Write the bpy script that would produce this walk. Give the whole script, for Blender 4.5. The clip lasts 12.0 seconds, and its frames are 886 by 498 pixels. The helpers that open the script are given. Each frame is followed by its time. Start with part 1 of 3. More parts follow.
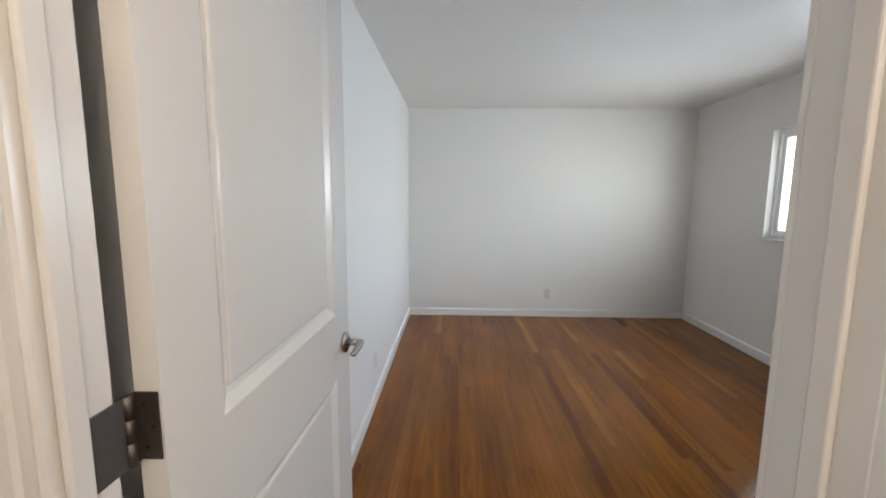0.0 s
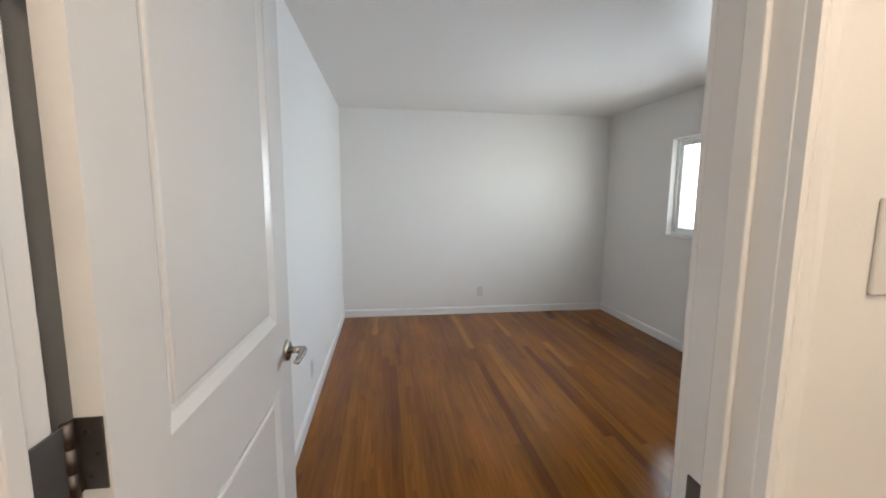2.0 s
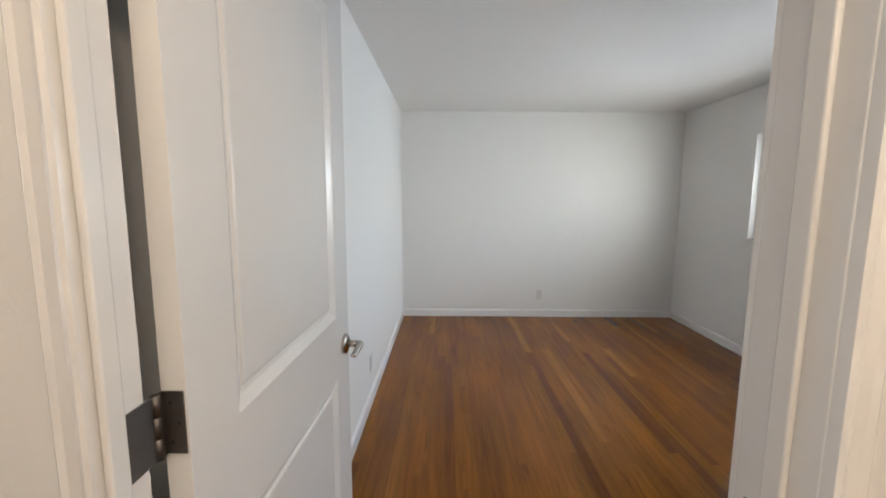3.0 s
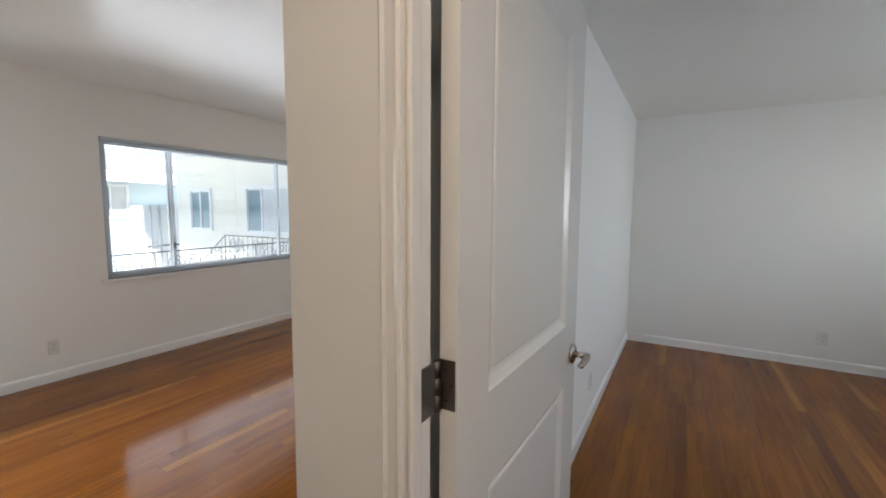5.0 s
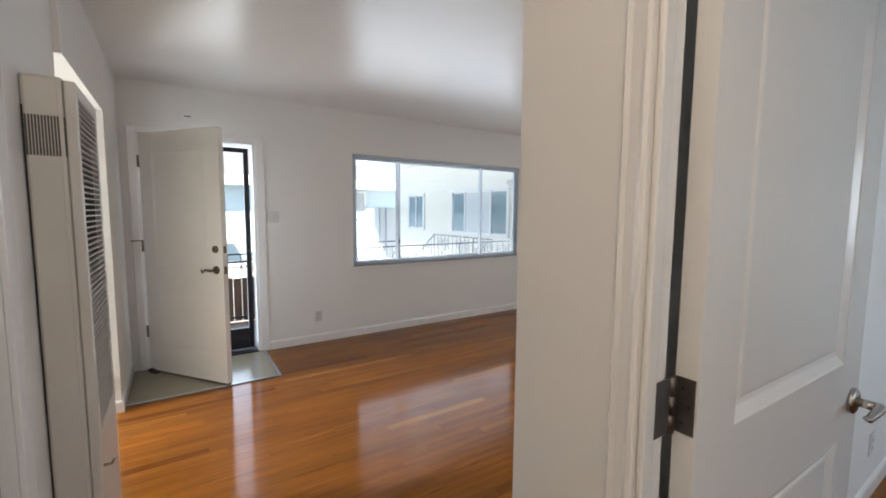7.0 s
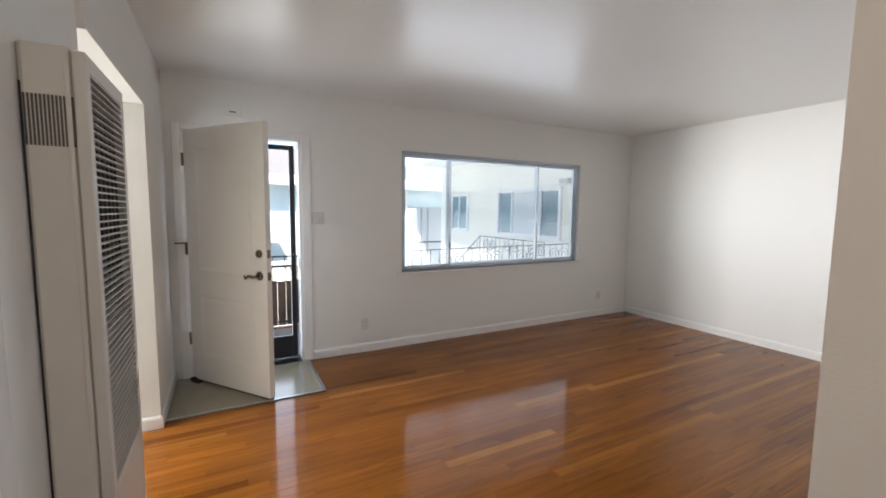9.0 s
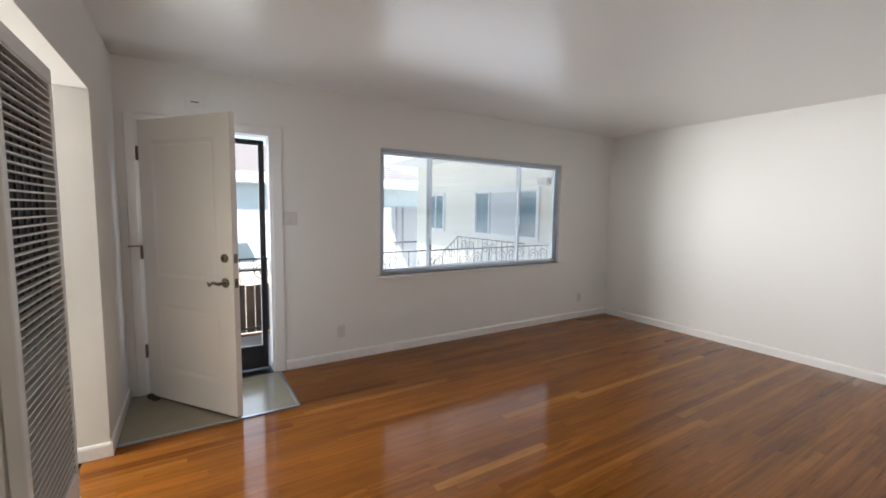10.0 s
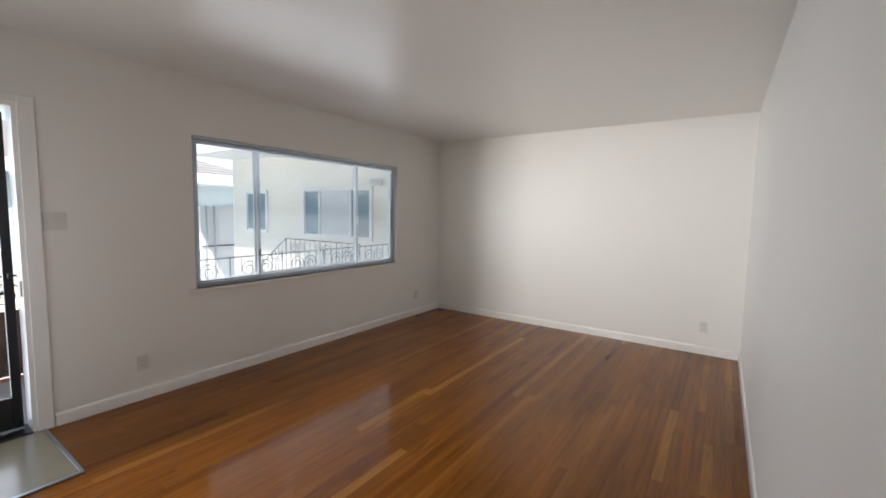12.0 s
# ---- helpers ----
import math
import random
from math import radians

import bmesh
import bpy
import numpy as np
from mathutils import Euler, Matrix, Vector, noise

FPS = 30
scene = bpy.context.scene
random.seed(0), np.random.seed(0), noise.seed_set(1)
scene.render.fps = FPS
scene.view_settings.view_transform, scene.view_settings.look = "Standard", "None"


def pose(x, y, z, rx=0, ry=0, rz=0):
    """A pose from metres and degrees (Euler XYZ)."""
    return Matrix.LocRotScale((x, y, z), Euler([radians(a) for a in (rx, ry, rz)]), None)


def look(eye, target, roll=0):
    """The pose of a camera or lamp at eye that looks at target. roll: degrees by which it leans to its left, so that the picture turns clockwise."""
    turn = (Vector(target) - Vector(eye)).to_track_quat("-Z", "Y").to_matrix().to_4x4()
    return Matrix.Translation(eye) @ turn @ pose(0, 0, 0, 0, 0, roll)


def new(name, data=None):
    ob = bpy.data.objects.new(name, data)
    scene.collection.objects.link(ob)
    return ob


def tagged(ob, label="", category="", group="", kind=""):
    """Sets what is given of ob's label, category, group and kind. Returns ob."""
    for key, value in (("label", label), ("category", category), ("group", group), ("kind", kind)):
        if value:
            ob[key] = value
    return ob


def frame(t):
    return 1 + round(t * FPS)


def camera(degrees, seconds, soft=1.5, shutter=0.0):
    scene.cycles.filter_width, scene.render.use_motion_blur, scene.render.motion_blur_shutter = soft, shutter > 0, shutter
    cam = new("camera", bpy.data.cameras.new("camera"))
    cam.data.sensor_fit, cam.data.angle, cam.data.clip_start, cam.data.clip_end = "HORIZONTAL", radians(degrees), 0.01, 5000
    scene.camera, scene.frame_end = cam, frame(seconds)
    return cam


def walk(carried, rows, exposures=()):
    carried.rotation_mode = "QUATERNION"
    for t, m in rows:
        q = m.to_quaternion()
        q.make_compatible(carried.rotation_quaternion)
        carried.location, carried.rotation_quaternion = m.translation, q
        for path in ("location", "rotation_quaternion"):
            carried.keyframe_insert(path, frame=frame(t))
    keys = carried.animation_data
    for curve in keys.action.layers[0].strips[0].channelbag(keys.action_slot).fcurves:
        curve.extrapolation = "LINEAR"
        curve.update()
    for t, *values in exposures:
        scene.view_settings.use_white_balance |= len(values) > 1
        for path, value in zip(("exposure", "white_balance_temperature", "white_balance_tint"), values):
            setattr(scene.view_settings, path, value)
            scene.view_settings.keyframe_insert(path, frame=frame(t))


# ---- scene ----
cam = camera(94.5, 12.0, soft=1.8)
PATH = [
    (0, (0.127, 0.16, 1.402), (0.075, 2.143, 1.148), 0.4),
    (0.5, (0.109, 0.162, 1.403), (0.26, 2.14, 1.147), 0.4),
    (1, (0.09, 0.174, 1.398), (0.35, 2.141, 1.146), 0.3),
    (1.5, (0.083, 0.154, 1.413), (0.373, 2.117, 1.159), 0.4),
    (2, (0.089, 0.134, 1.415), (0.369, 2.098, 1.161), 0.4),
    (2.5, (0.108, 0.131, 1.417), (0.289, 2.107, 1.164), 0.4),
    (3, (0.113, 0.113, 1.419), (0.1, 2.098, 1.168), 0.3),
    (4.8, (0.07, 0.038, 1.415), (-0.839, 1.81, 1.228), 0.5),
    (5, (0.085, 0.037, 1.415), (-0.921, 1.755, 1.229), 0.3),
    (5.5, (0.073, 0.027, 1.413), (-1.141, 1.606, 1.232), 0.3),
    (6, (0.071, 0.018, 1.407), (-1.333, 1.431, 1.229), 0.4),
    (6.5, (0.066, 0.005, 1.411), (-1.487, 1.251, 1.229), 0.3),
    (7, (0.054, -0.022, 1.414), (-1.612, 1.07, 1.233), 0.4),
    (7.5, (-0.009, -0.032, 1.408), (-1.754, 0.928, 1.229), 0.5),
    (7.7, (-0.057, -0.037, 1.415), (-1.82, 0.89, 1.231), 0.4),
    (9.5, (-0.466, 0.048, 1.435), (-2.217, 0.997, 1.251), 0.9),
    (10, (-0.562, 0.05, 1.442), (-2.255, 1.098, 1.257), 0.9),
    (10.5, (-0.641, 0.045, 1.441), (-2.199, 1.287, 1.264), 0.9),
    (11, (-0.702, 0.032, 1.453), (-2.082, 1.468, 1.277), 1.1),
    (11.5, (-0.724, 0.036, 1.46), (-1.953, 1.604, 1.282), 1.1),
    (12, (-0.753, 0.029, 1.455), (-1.876, 1.675, 1.28), 1.1),
]
walk(cam, [(t, look(eye, target, roll)) for t, eye, target, roll in PATH],
     [(0.0, 1.8, 6150, 10), (3.2, 1.8, 6250, 10), (4.8, 1.25, 6200, 10), (7.0, 1.28, 6000, 10), (9.5, 1.1, 6150, 12), (12.0, 0.83, 6350, 13)])

# ---- world, sun, lamps ----
world = bpy.data.worlds.new("world")
scene.world = world
world.use_nodes = True
wn = world.node_tree.nodes
sky = wn.new("ShaderNodeTexSky")
sky.sky_type = "NISHITA"
sky.sun_disc = False
SUN_EL, SUN_AZ = 42.0, 115.0          # azimuth clockwise from +y
sky.sun_elevation, sky.sun_rotation = radians(SUN_EL), radians(SUN_AZ)
wn["Background"].inputs[1].default_value = 0.15
world.node_tree.links.new(sky.outputs[0], wn["Background"].inputs[0])

sun = new("sun", bpy.data.lights.new("sun", "SUN"))
sun.data.energy, sun.data.angle, sun.data.color = 5.0, radians(0.5), (1.0, 0.95, 0.87)
sd = Vector((math.sin(radians(SUN_AZ)) * math.cos(radians(SUN_EL)),
             math.cos(radians(SUN_AZ)) * math.cos(radians(SUN_EL)), math.sin(radians(SUN_EL))))
sun.matrix_world = look(sd * 30, (0, 0, 0))


def area(name, eye, target, w, h, watts, color=(1, 1, 1), spread=140):
    ob = new(name, bpy.data.lights.new(name, "AREA"))
    ob.data.shape, ob.data.size, ob.data.size_y, ob.data.energy, ob.data.color = "RECTANGLE", w, h, watts, color
    ob.data.spread = radians(spread)
    ob.matrix_world = look(eye, target)
    return ob


# area lamps in the openings, standing in for daylight
area("skylight_living", (-4.366, 2.90, 1.42), (0, 2.90, 1.30), 2.38, 1.14, 15, (0.88, 0.94, 1.0))
# added strip lamp, turned to put a glow on the living room end wall
area("north_wall_glow", (-4.325, 2.45, 1.40), (-2.2, 5.1, 1.75), 0.14, 1.1, 2.1, (1.0, 0.94, 0.76), 95)
area("skylight_entry", (-4.47, 0.19, 1.02), (0, 0.19, 1.02), 0.85, 1.95, 6, (0.88, 0.94, 1.0))
area("skylight_bedroom", (2.955, 3.02, 1.52), (0, 3.02, 1.1), 1.5, 0.88, 4.9, (0.84, 0.92, 1.0), 125)
# added lamp, turned to put a glow on the bedroom back wall
area("back_wall_glow", (2.92, 2.95, 1.52), (1.35, 4.9, 1.6), 0.4, 0.85, 1.7, (0.98, 0.98, 0.92), 100)
# strong lamp in the unseen kitchen window, added to brighten the living room
area("kitchen_daylight_fill", (-3.53, -3.40, 1.5), (-3.53, 0, 1.5), 0.38, 0.95, 85, (1.0, 0.97, 0.90))
# unseen warm lamp, added to brighten the hall walls and doorframe
hall_warm_fill = new("hall_warm_fill", bpy.data.lights.new("hall_warm_fill", "POINT"))
hall_warm_fill.data.energy, hall_warm_fill.data.color, hall_warm_fill.data.shadow_soft_size = 6.6, (1.0, 0.80, 0.60), 0.08
hall_warm_fill.location = (0.40, -0.32, 2.30)

# ---- materials ----
def mat(name, color, rough=0.5, metal=0.0, vary=0.04, scale=6.0, bump=0.0, bump_scale=80.0, coat=0.0, spec=0.5, rnd=0.0):
    m = bpy.data.materials.new(name)
    m.use_nodes = True
    nt = m.node_tree
    n, l = nt.nodes, nt.links
    b = n["Principled BSDF"]
    b.inputs["Roughness"].default_value, b.inputs["Metallic"].default_value = rough, metal
    b.inputs["Coat Weight"].default_value = coat
    b.inputs["Coat Roughness"].default_value = 0.12
    b.inputs["Specular IOR Level"].default_value = spec
    tc = n.new("ShaderNodeTexCoord")
    no = n.new("ShaderNodeTexNoise")
    no.inputs["Scale"].default_value, no.inputs["Detail"].default_value = scale, 5
    l.new(tc.outputs["Object"], no.inputs["Vector"])
    ramp = n.new("ShaderNodeMix")
    ramp.data_type = "RGBA"
    ramp.inputs["A"].default_value = (*[c * (1 - vary) for c in color], 1)
    ramp.inputs["B"].default_value = (*[min(1, c * (1 + vary)) for c in color], 1)
    l.new(no.outputs["Fac"], ramp.inputs["Factor"])
    out = ramp.outputs["Result"]
    if rnd:
        oi = n.new("ShaderNodeObjectInfo")
        hv = n.new("ShaderNodeHueSaturation")
        mr = n.new("ShaderNodeMapRange")
        mr.inputs["To Min"].default_value, mr.inputs["To Max"].default_value = 1 - rnd, 1 + rnd
        l.new(oi.outputs["Random"], mr.inputs["Value"])
        l.new(mr.outputs["Result"], hv.inputs["Value"])
        l.new(out, hv.inputs["Color"])
        out = hv.outputs["Color"]
    l.new(out, b.inputs["Base Color"])
    rr = n.new("ShaderNodeMapRange")
    rr.inputs["To Min"].default_value, rr.inputs["To Max"].default_value = max(0.02, rough - 0.05), min(1, rough + 0.05)
    l.new(no.outputs["Fac"], rr.inputs["Value"])
    l.new(rr.outputs["Result"], b.inputs["Roughness"])
    if bump:
        nb = n.new("ShaderNodeTexNoise")
        nb.inputs["Scale"].default_value, nb.inputs["Detail"].default_value = bump_scale, 3
        l.new(tc.outputs["Object"], nb.inputs["Vector"])
        bp = n.new("ShaderNodeBump")
        bp.inputs["Strength"].default_value, bp.inputs["Distance"].default_value = bump, 0.004
        l.new(nb.outputs["Fac"], bp.inputs["Height"])
        l.new(bp.outputs["Normal"], b.inputs["Normal"])
    return m


def wood_floor(name, island=False):
    m = bpy.data.materials.new(name)
    m.use_nodes = True
    n, l = m.node_tree.nodes, m.node_tree.links
    b = n["Principled BSDF"]
    rnd = n.new("ShaderNodeNewGeometry").outputs["Random Per Island"] if island else n.new("ShaderNodeObjectInfo").outputs["Random"]
    geo = n.new("ShaderNodeNewGeometry")
    add = n.new("ShaderNodeVectorMath")
    add.operation = "MULTIPLY_ADD"
    add.inputs[1].default_value = (38, 1.6, 5)
    sc = n.new("ShaderNodeVectorMath")
    sc.operation = "SCALE"
    sc.inputs[0].default_value = (17, 31, 53)
    l.new(rnd, sc.inputs["Scale"])
    l.new(geo.outputs["Position"], add.inputs[0])
    l.new(sc.outputs[0], add.inputs[2])
    g = n.new("ShaderNodeTexNoise")
    g.inputs["Scale"].default_value, g.inputs["Detail"].default_value, g.inputs["Distortion"].default_value = 1.0, 6, 0.9
    l.new(add.outputs[0], g.inputs["Vector"])
    r = n.new("ShaderNodeValToRGB")
    e = r.color_ramp.elements
    e[0].position, e[0].color = 0.0, FLOOR[0]
    e[1].position, e[1].color = 1.0, FLOOR[4]
    for p, c in ((0.07, FLOOR[1]), (0.5, FLOOR[2]), (0.93, FLOOR[3])):
        k = e.new(p)
        k.color = c
    l.new(rnd, r.inputs["Fac"])
    gr = n.new("ShaderNodeMapRange")
    gr.inputs["From Min"].default_value, gr.inputs["From Max"].default_value = 0.3, 0.72
    gr.inputs["To Min"].default_value, gr.inputs["To Max"].default_value = 0.78, 1.24
    l.new(g.outputs["Fac"], gr.inputs["Value"])
    hs = n.new("ShaderNodeHueSaturation")
    # cathedral figure and mineral streaks within a strip, and broad drifts of tone across the floor
    fig = n.new("ShaderNodeVectorMath")
    fig.operation = "MULTIPLY_ADD"
    fig.inputs[1].default_value = (26, 2.2, 5)
    l.new(geo.outputs["Position"], fig.inputs[0])
    l.new(sc.outputs[0], fig.inputs[2])
    k = n.new("ShaderNodeTexNoise")
    k.inputs["Scale"].default_value, k.inputs["Detail"].default_value, k.inputs["Distortion"].default_value = 1.0, 2, 1.3
    l.new(fig.outputs[0], k.inputs["Vector"])
    kr = n.new("ShaderNodeMapRange")
    kr.inputs["From Min"].default_value, kr.inputs["From Max"].default_value = 0.63, 0.72
    kr.inputs["To Min"].default_value, kr.inputs["To Max"].default_value = 1.0, 0.74
    l.new(k.outputs["Fac"], kr.inputs["Value"])
    dv = n.new("ShaderNodeVectorMath")
    dv.operation = "MULTIPLY"
    dv.inputs[1].default_value = (3.2, 0.7, 1)
    l.new(geo.outputs["Position"], dv.inputs[0])
    dn = n.new("ShaderNodeTexNoise")
    dn.inputs["Scale"].default_value, dn.inputs["Detail"].default_value = 1.0, 3
    l.new(dv.outputs[0], dn.inputs["Vector"])
    dr = n.new("ShaderNodeMapRange")
    dr.inputs["From Min"].default_value, dr.inputs["From Max"].default_value = 0.3, 0.7
    dr.inputs["To Min"].default_value, dr.inputs["To Max"].default_value = 0.80, 1.22
    l.new(dn.outputs["Fac"], dr.inputs["Value"])
    m1, m2 = n.new("ShaderNodeMath"), n.new("ShaderNodeMath")
    m1.operation = m2.operation = "MULTIPLY"
    l.new(gr.outputs["Result"], m1.inputs[0])
    l.new(kr.outputs["Result"], m1.inputs[1])
    l.new(m1.outputs[0], m2.inputs[0])
    l.new(dr.outputs["Result"], m2.inputs[1])
    l.new(r.outputs["Color"], hs.inputs["Color"])
    l.new(m2.outputs[0], hs.inputs["Value"])
    l.new(hs.outputs["Color"], b.inputs["Base Color"])
    w = n.new("ShaderNodeTexNoise")
    w.inputs["Scale"].default_value, w.inputs["Detail"].default_value = 3.0, 4
    l.new(geo.outputs["Position"], w.inputs["Vector"])
    mr = n.new("ShaderNodeMapRange")
    mr.inputs["To Min"].default_value, mr.inputs["To Max"].default_value = 0.07, 0.17
    l.new(w.outputs["Fac"], mr.inputs["Value"])
    l.new(mr.outputs["Result"], b.inputs["Roughness"])
    bp = n.new("ShaderNodeBump")
    b.inputs["Specular IOR Level"].default_value = 0.19
    bp.inputs["Strength"].default_value, bp.inputs["Distance"].default_value = 0.05, 0.002
    l.new(g.outputs["Fac"], bp.inputs["Height"])
    l.new(bp.outputs["Normal"], b.inputs["Normal"])
    return m


FLOOR = [(0.132, 0.041, 0.006, 1), (0.200, 0.067, 0.0088, 1), (0.218, 0.075, 0.0095, 1), (0.238, 0.084, 0.0105, 1), (0.325, 0.138, 0.022, 1)]
OAK = wood_floor("oak_strip")
OAK_REST = wood_floor("oak_strip_rest", island=True)
WALL = mat("wall_paint", (0.80, 0.79, 0.765), 0.5, vary=0.015, scale=1.5, bump=0.10, bump_scale=220)
CEIL = mat("ceiling_paint", (0.80, 0.785, 0.76), 0.30, vary=0.015, scale=1.2, bump=0.06, bump_scale=160)
TRIM = mat("trim_gloss_paint", (0.83, 0.82, 0.80), 0.24, vary=0.015, scale=4, bump=0.04, bump_scale=60)
DOORP = mat("door_gloss_paint", (0.83, 0.825, 0.81), 0.22, vary=0.012, scale=3, bump=0.04, bump_scale=90)
EDOOR = mat("entry_door_paint", (0.83, 0.81, 0.77), 0.36, vary=0.02, scale=4, bump=0.05, bump_scale=60)
SUBFLOOR = mat("floor_gap", (0.07, 0.03, 0.012), 0.7)
NICKEL = mat("satin_nickel", (0.55, 0.52, 0.48), 0.26, 1.0, vary=0.05, scale=40)
STEEL = mat("hinge_steel", (0.17, 0.155, 0.145), 0.5, 1.0, vary=0.12, scale=60, bump=0.05)
BRASS = mat("aged_brass", (0.20, 0.17, 0.13), 0.34, 1.0, vary=0.15, scale=50)
PLATE = mat("ivory_plastic", (0.66, 0.65, 0.63), 0.35)
SLOT = mat("dark_slot", (0.03, 0.03, 0.03), 0.6)
ALU = mat("mill_aluminium", (0.40, 0.43, 0.46), 0.38, 0.9, vary=0.05, scale=20)
BLINDM = mat("blind_slat_white", (0.54, 0.56, 0.58), 0.35)
HEATER = mat("heater_enamel", (0.68, 0.66, 0.61), 0.35, vary=0.03, scale=8)
VENT = mat("vent_shadow_grey", (0.10, 0.095, 0.09), 0.6)
HEATIN = mat("heater_inside_shade", (0.03, 0.03, 0.03), 0.8)
VINYL = mat("entry_vinyl", (0.30, 0.272, 0.20), 0.2, vary=0.10, scale=7, bump=0.04)
IRON = mat("black_iron", (0.05, 0.05, 0.055), 0.45, vary=0.2, scale=30)
SCREENF = mat("black_screen_frame", (0.012, 0.012, 0.016), 0.35)
RUBBER = mat("dark_rubber", (0.03, 0.022, 0.018), 0.7)
STUCCO = mat("cream_stucco", (0.70, 0.66, 0.55), 0.85, vary=0.05, scale=2, bump=0.4, bump_scale=120)
# the blue of the shaded facade is put into this stucco colour
STUCCO_B = mat("shade_blue_stucco", (0.54, 0.64, 0.68), 0.85, vary=0.05, scale=2, bump=0.4, bump_scale=120)
SIDING = mat("cream_siding", (0.82, 0.78, 0.66), 0.7, vary=0.04, scale=3)
EAVE = mat("eave_white", (0.80, 0.80, 0.78), 0.6)
ROOF = mat("roof_gravel", (0.24, 0.22, 0.205), 0.9, vary=0.2, scale=12, bump=0.5)
FENCE = mat("weathered_redwood", (0.20, 0.12, 0.085), 0.8, vary=0.35, scale=5, rnd=0.25)
DECK = mat("walkway_coating", (0.50, 0.46, 0.44), 0.7, vary=0.1, scale=4, bump=0.2)
DECKRED = mat("walkway_red_edge", (0.42, 0.16, 0.11), 0.7, vary=0.1, scale=6)
CONC = mat("concrete", (0.48, 0.46, 0.43), 0.85, vary=0.15, scale=1.5, bump=0.2)
LEAF = mat("leaf_green", (0.06, 0.10, 0.03), 0.6, vary=0.4, scale=3)
# teal glare on the glass is put into this opaque pane colour
DARKPANE = mat("neighbour_pane", (0.17, 0.25, 0.28), 0.08, vary=0.15, scale=1)
CURTAIN = mat("neighbour_pane_pale", (0.55, 0.57, 0.56), 0.25, vary=0.06, scale=2)

GLASS = bpy.data.materials.new("window_glass")
GLASS.use_nodes = True
gb = GLASS.node_tree.nodes["Principled BSDF"]
gb.inputs["Base Color"].default_value = (0.96, 0.99, 0.99, 1)
gb.inputs["Roughness"].default_value, gb.inputs["Transmission Weight"].default_value, gb.inputs["IOR"].default_value = 0.0, 1.0, 1.1


# ---- mesh helpers ----
def mesh(bm, name, material, smooth=False):
    me = bpy.data.meshes.new(name)
    bm.normal_update()
    bm.to_mesh(me)
    bm.free()
    me.materials.append(material)
    if smooth:
        for p in me.polygons:
            p.use_smooth = True
    return me


def part(name, bm, material, parent=None, label="", smooth=False):
    ob = new(name, mesh(bm, name, material, smooth))
    if parent:
        ob.parent = parent
    if label:
        ob["label"] = label
    return ob


def thing(name, label, category, group="", m=None, kind=""):
    ob = new(name)
    ob.empty_display_size = 0.1
    if m is not None:
        ob.matrix_world = m
    return tagged(ob, label, category, group, kind)


def add_box(bm, a, b, m=None):
    x0, y0, z0 = [min(p, q) for p, q in zip(a, b)]
    x1, y1, z1 = [max(p, q) for p, q in zip(a, b)]
    v = [bm.verts.new(p) for p in ((x0, y0, z0), (x1, y0, z0), (x1, y1, z0), (x0, y1, z0), (x0, y0, z1), (x1, y0, z1), (x1, y1, z1), (x0, y1, z1))]
    for f in ((3, 2, 1, 0), (4, 5, 6, 7), (0, 1, 5, 4), (1, 2, 6, 5), (2, 3, 7, 6), (3, 0, 4, 7)):
        bm.faces.new([v[i] for i in f])
    if m is not None:
        bmesh.ops.transform(bm, matrix=m, verts=v)
    return v


def boxes(*pairs, bevel=0.0, seg=2):
    bm = bmesh.new()
    for a, b in pairs:
        add_box(bm, a, b)
    if bevel:
        bmesh.ops.bevel(bm, geom=bm.edges[:], offset=bevel, segments=seg, affect="EDGES", profile=0.5)
    return bm


def tube(points, r, sides=8, bm=None):
    """A round bar along points."""
    bm = bm or bmesh.new()
    pts = [Vector(p) for p in points]
    rings = []
    for i, p in enumerate(pts):
        d = (pts[min(i + 1, len(pts) - 1)] - pts[max(i - 1, 0)]).normalized()
        u = d.cross(Vector((0, 0, 1)) if abs(d.z) < 0.95 else Vector((1, 0, 0))).normalized()
        w = d.cross(u)
        rr = r[i] if isinstance(r, (list, tuple)) else r
        rings.append([bm.verts.new(p + rr * (math.cos(a) * u + math.sin(a) * w)) for a in [2 * math.pi * k / sides for k in range(sides)]])
    for a, b in zip(rings, rings[1:]):
        for k in range(sides):
            bm.faces.new((a[k], a[(k + 1) % sides], b[(k + 1) % sides], b[k]))
    bm.faces.new(rings[0][::-1])
    bm.faces.new(rings[-1])
    bmesh.ops.recalc_face_normals(bm, faces=bm.faces[:])
    return bm


def extrude_profile(profile, p0, p1, out):
    """A moulding: profile of (out, up) pairs, from p0 to p1, standing off the wall along out."""
    bm = bmesh.new()
    p0, p1, out = Vector(p0), Vector(p1), Vector(out)
    up = Vector((0, 0, 1)) if abs((p1 - p0).normalized().z) < 0.5 else (p1 - p0).normalized().cross(out)
    a = [bm.verts.new(p0 + out * u + up * v) for u, v in profile]
    b = [bm.verts.new(p1 + out * u + up * v) for u, v in profile]
    k = len(profile)
    for i in range(k):
        bm.faces.new((a[i], a[(i + 1) % k], b[(i + 1) % k], b[i]))
    bm.faces.new(a[::-1])
    bm.faces.new(b)
    bmesh.ops.recalc_face_normals(bm, faces=bm.faces[:])
    return bm


def structure(name, bm, material, label, category):
    return tagged(part(name, bm, material), label, category, kind="structure")


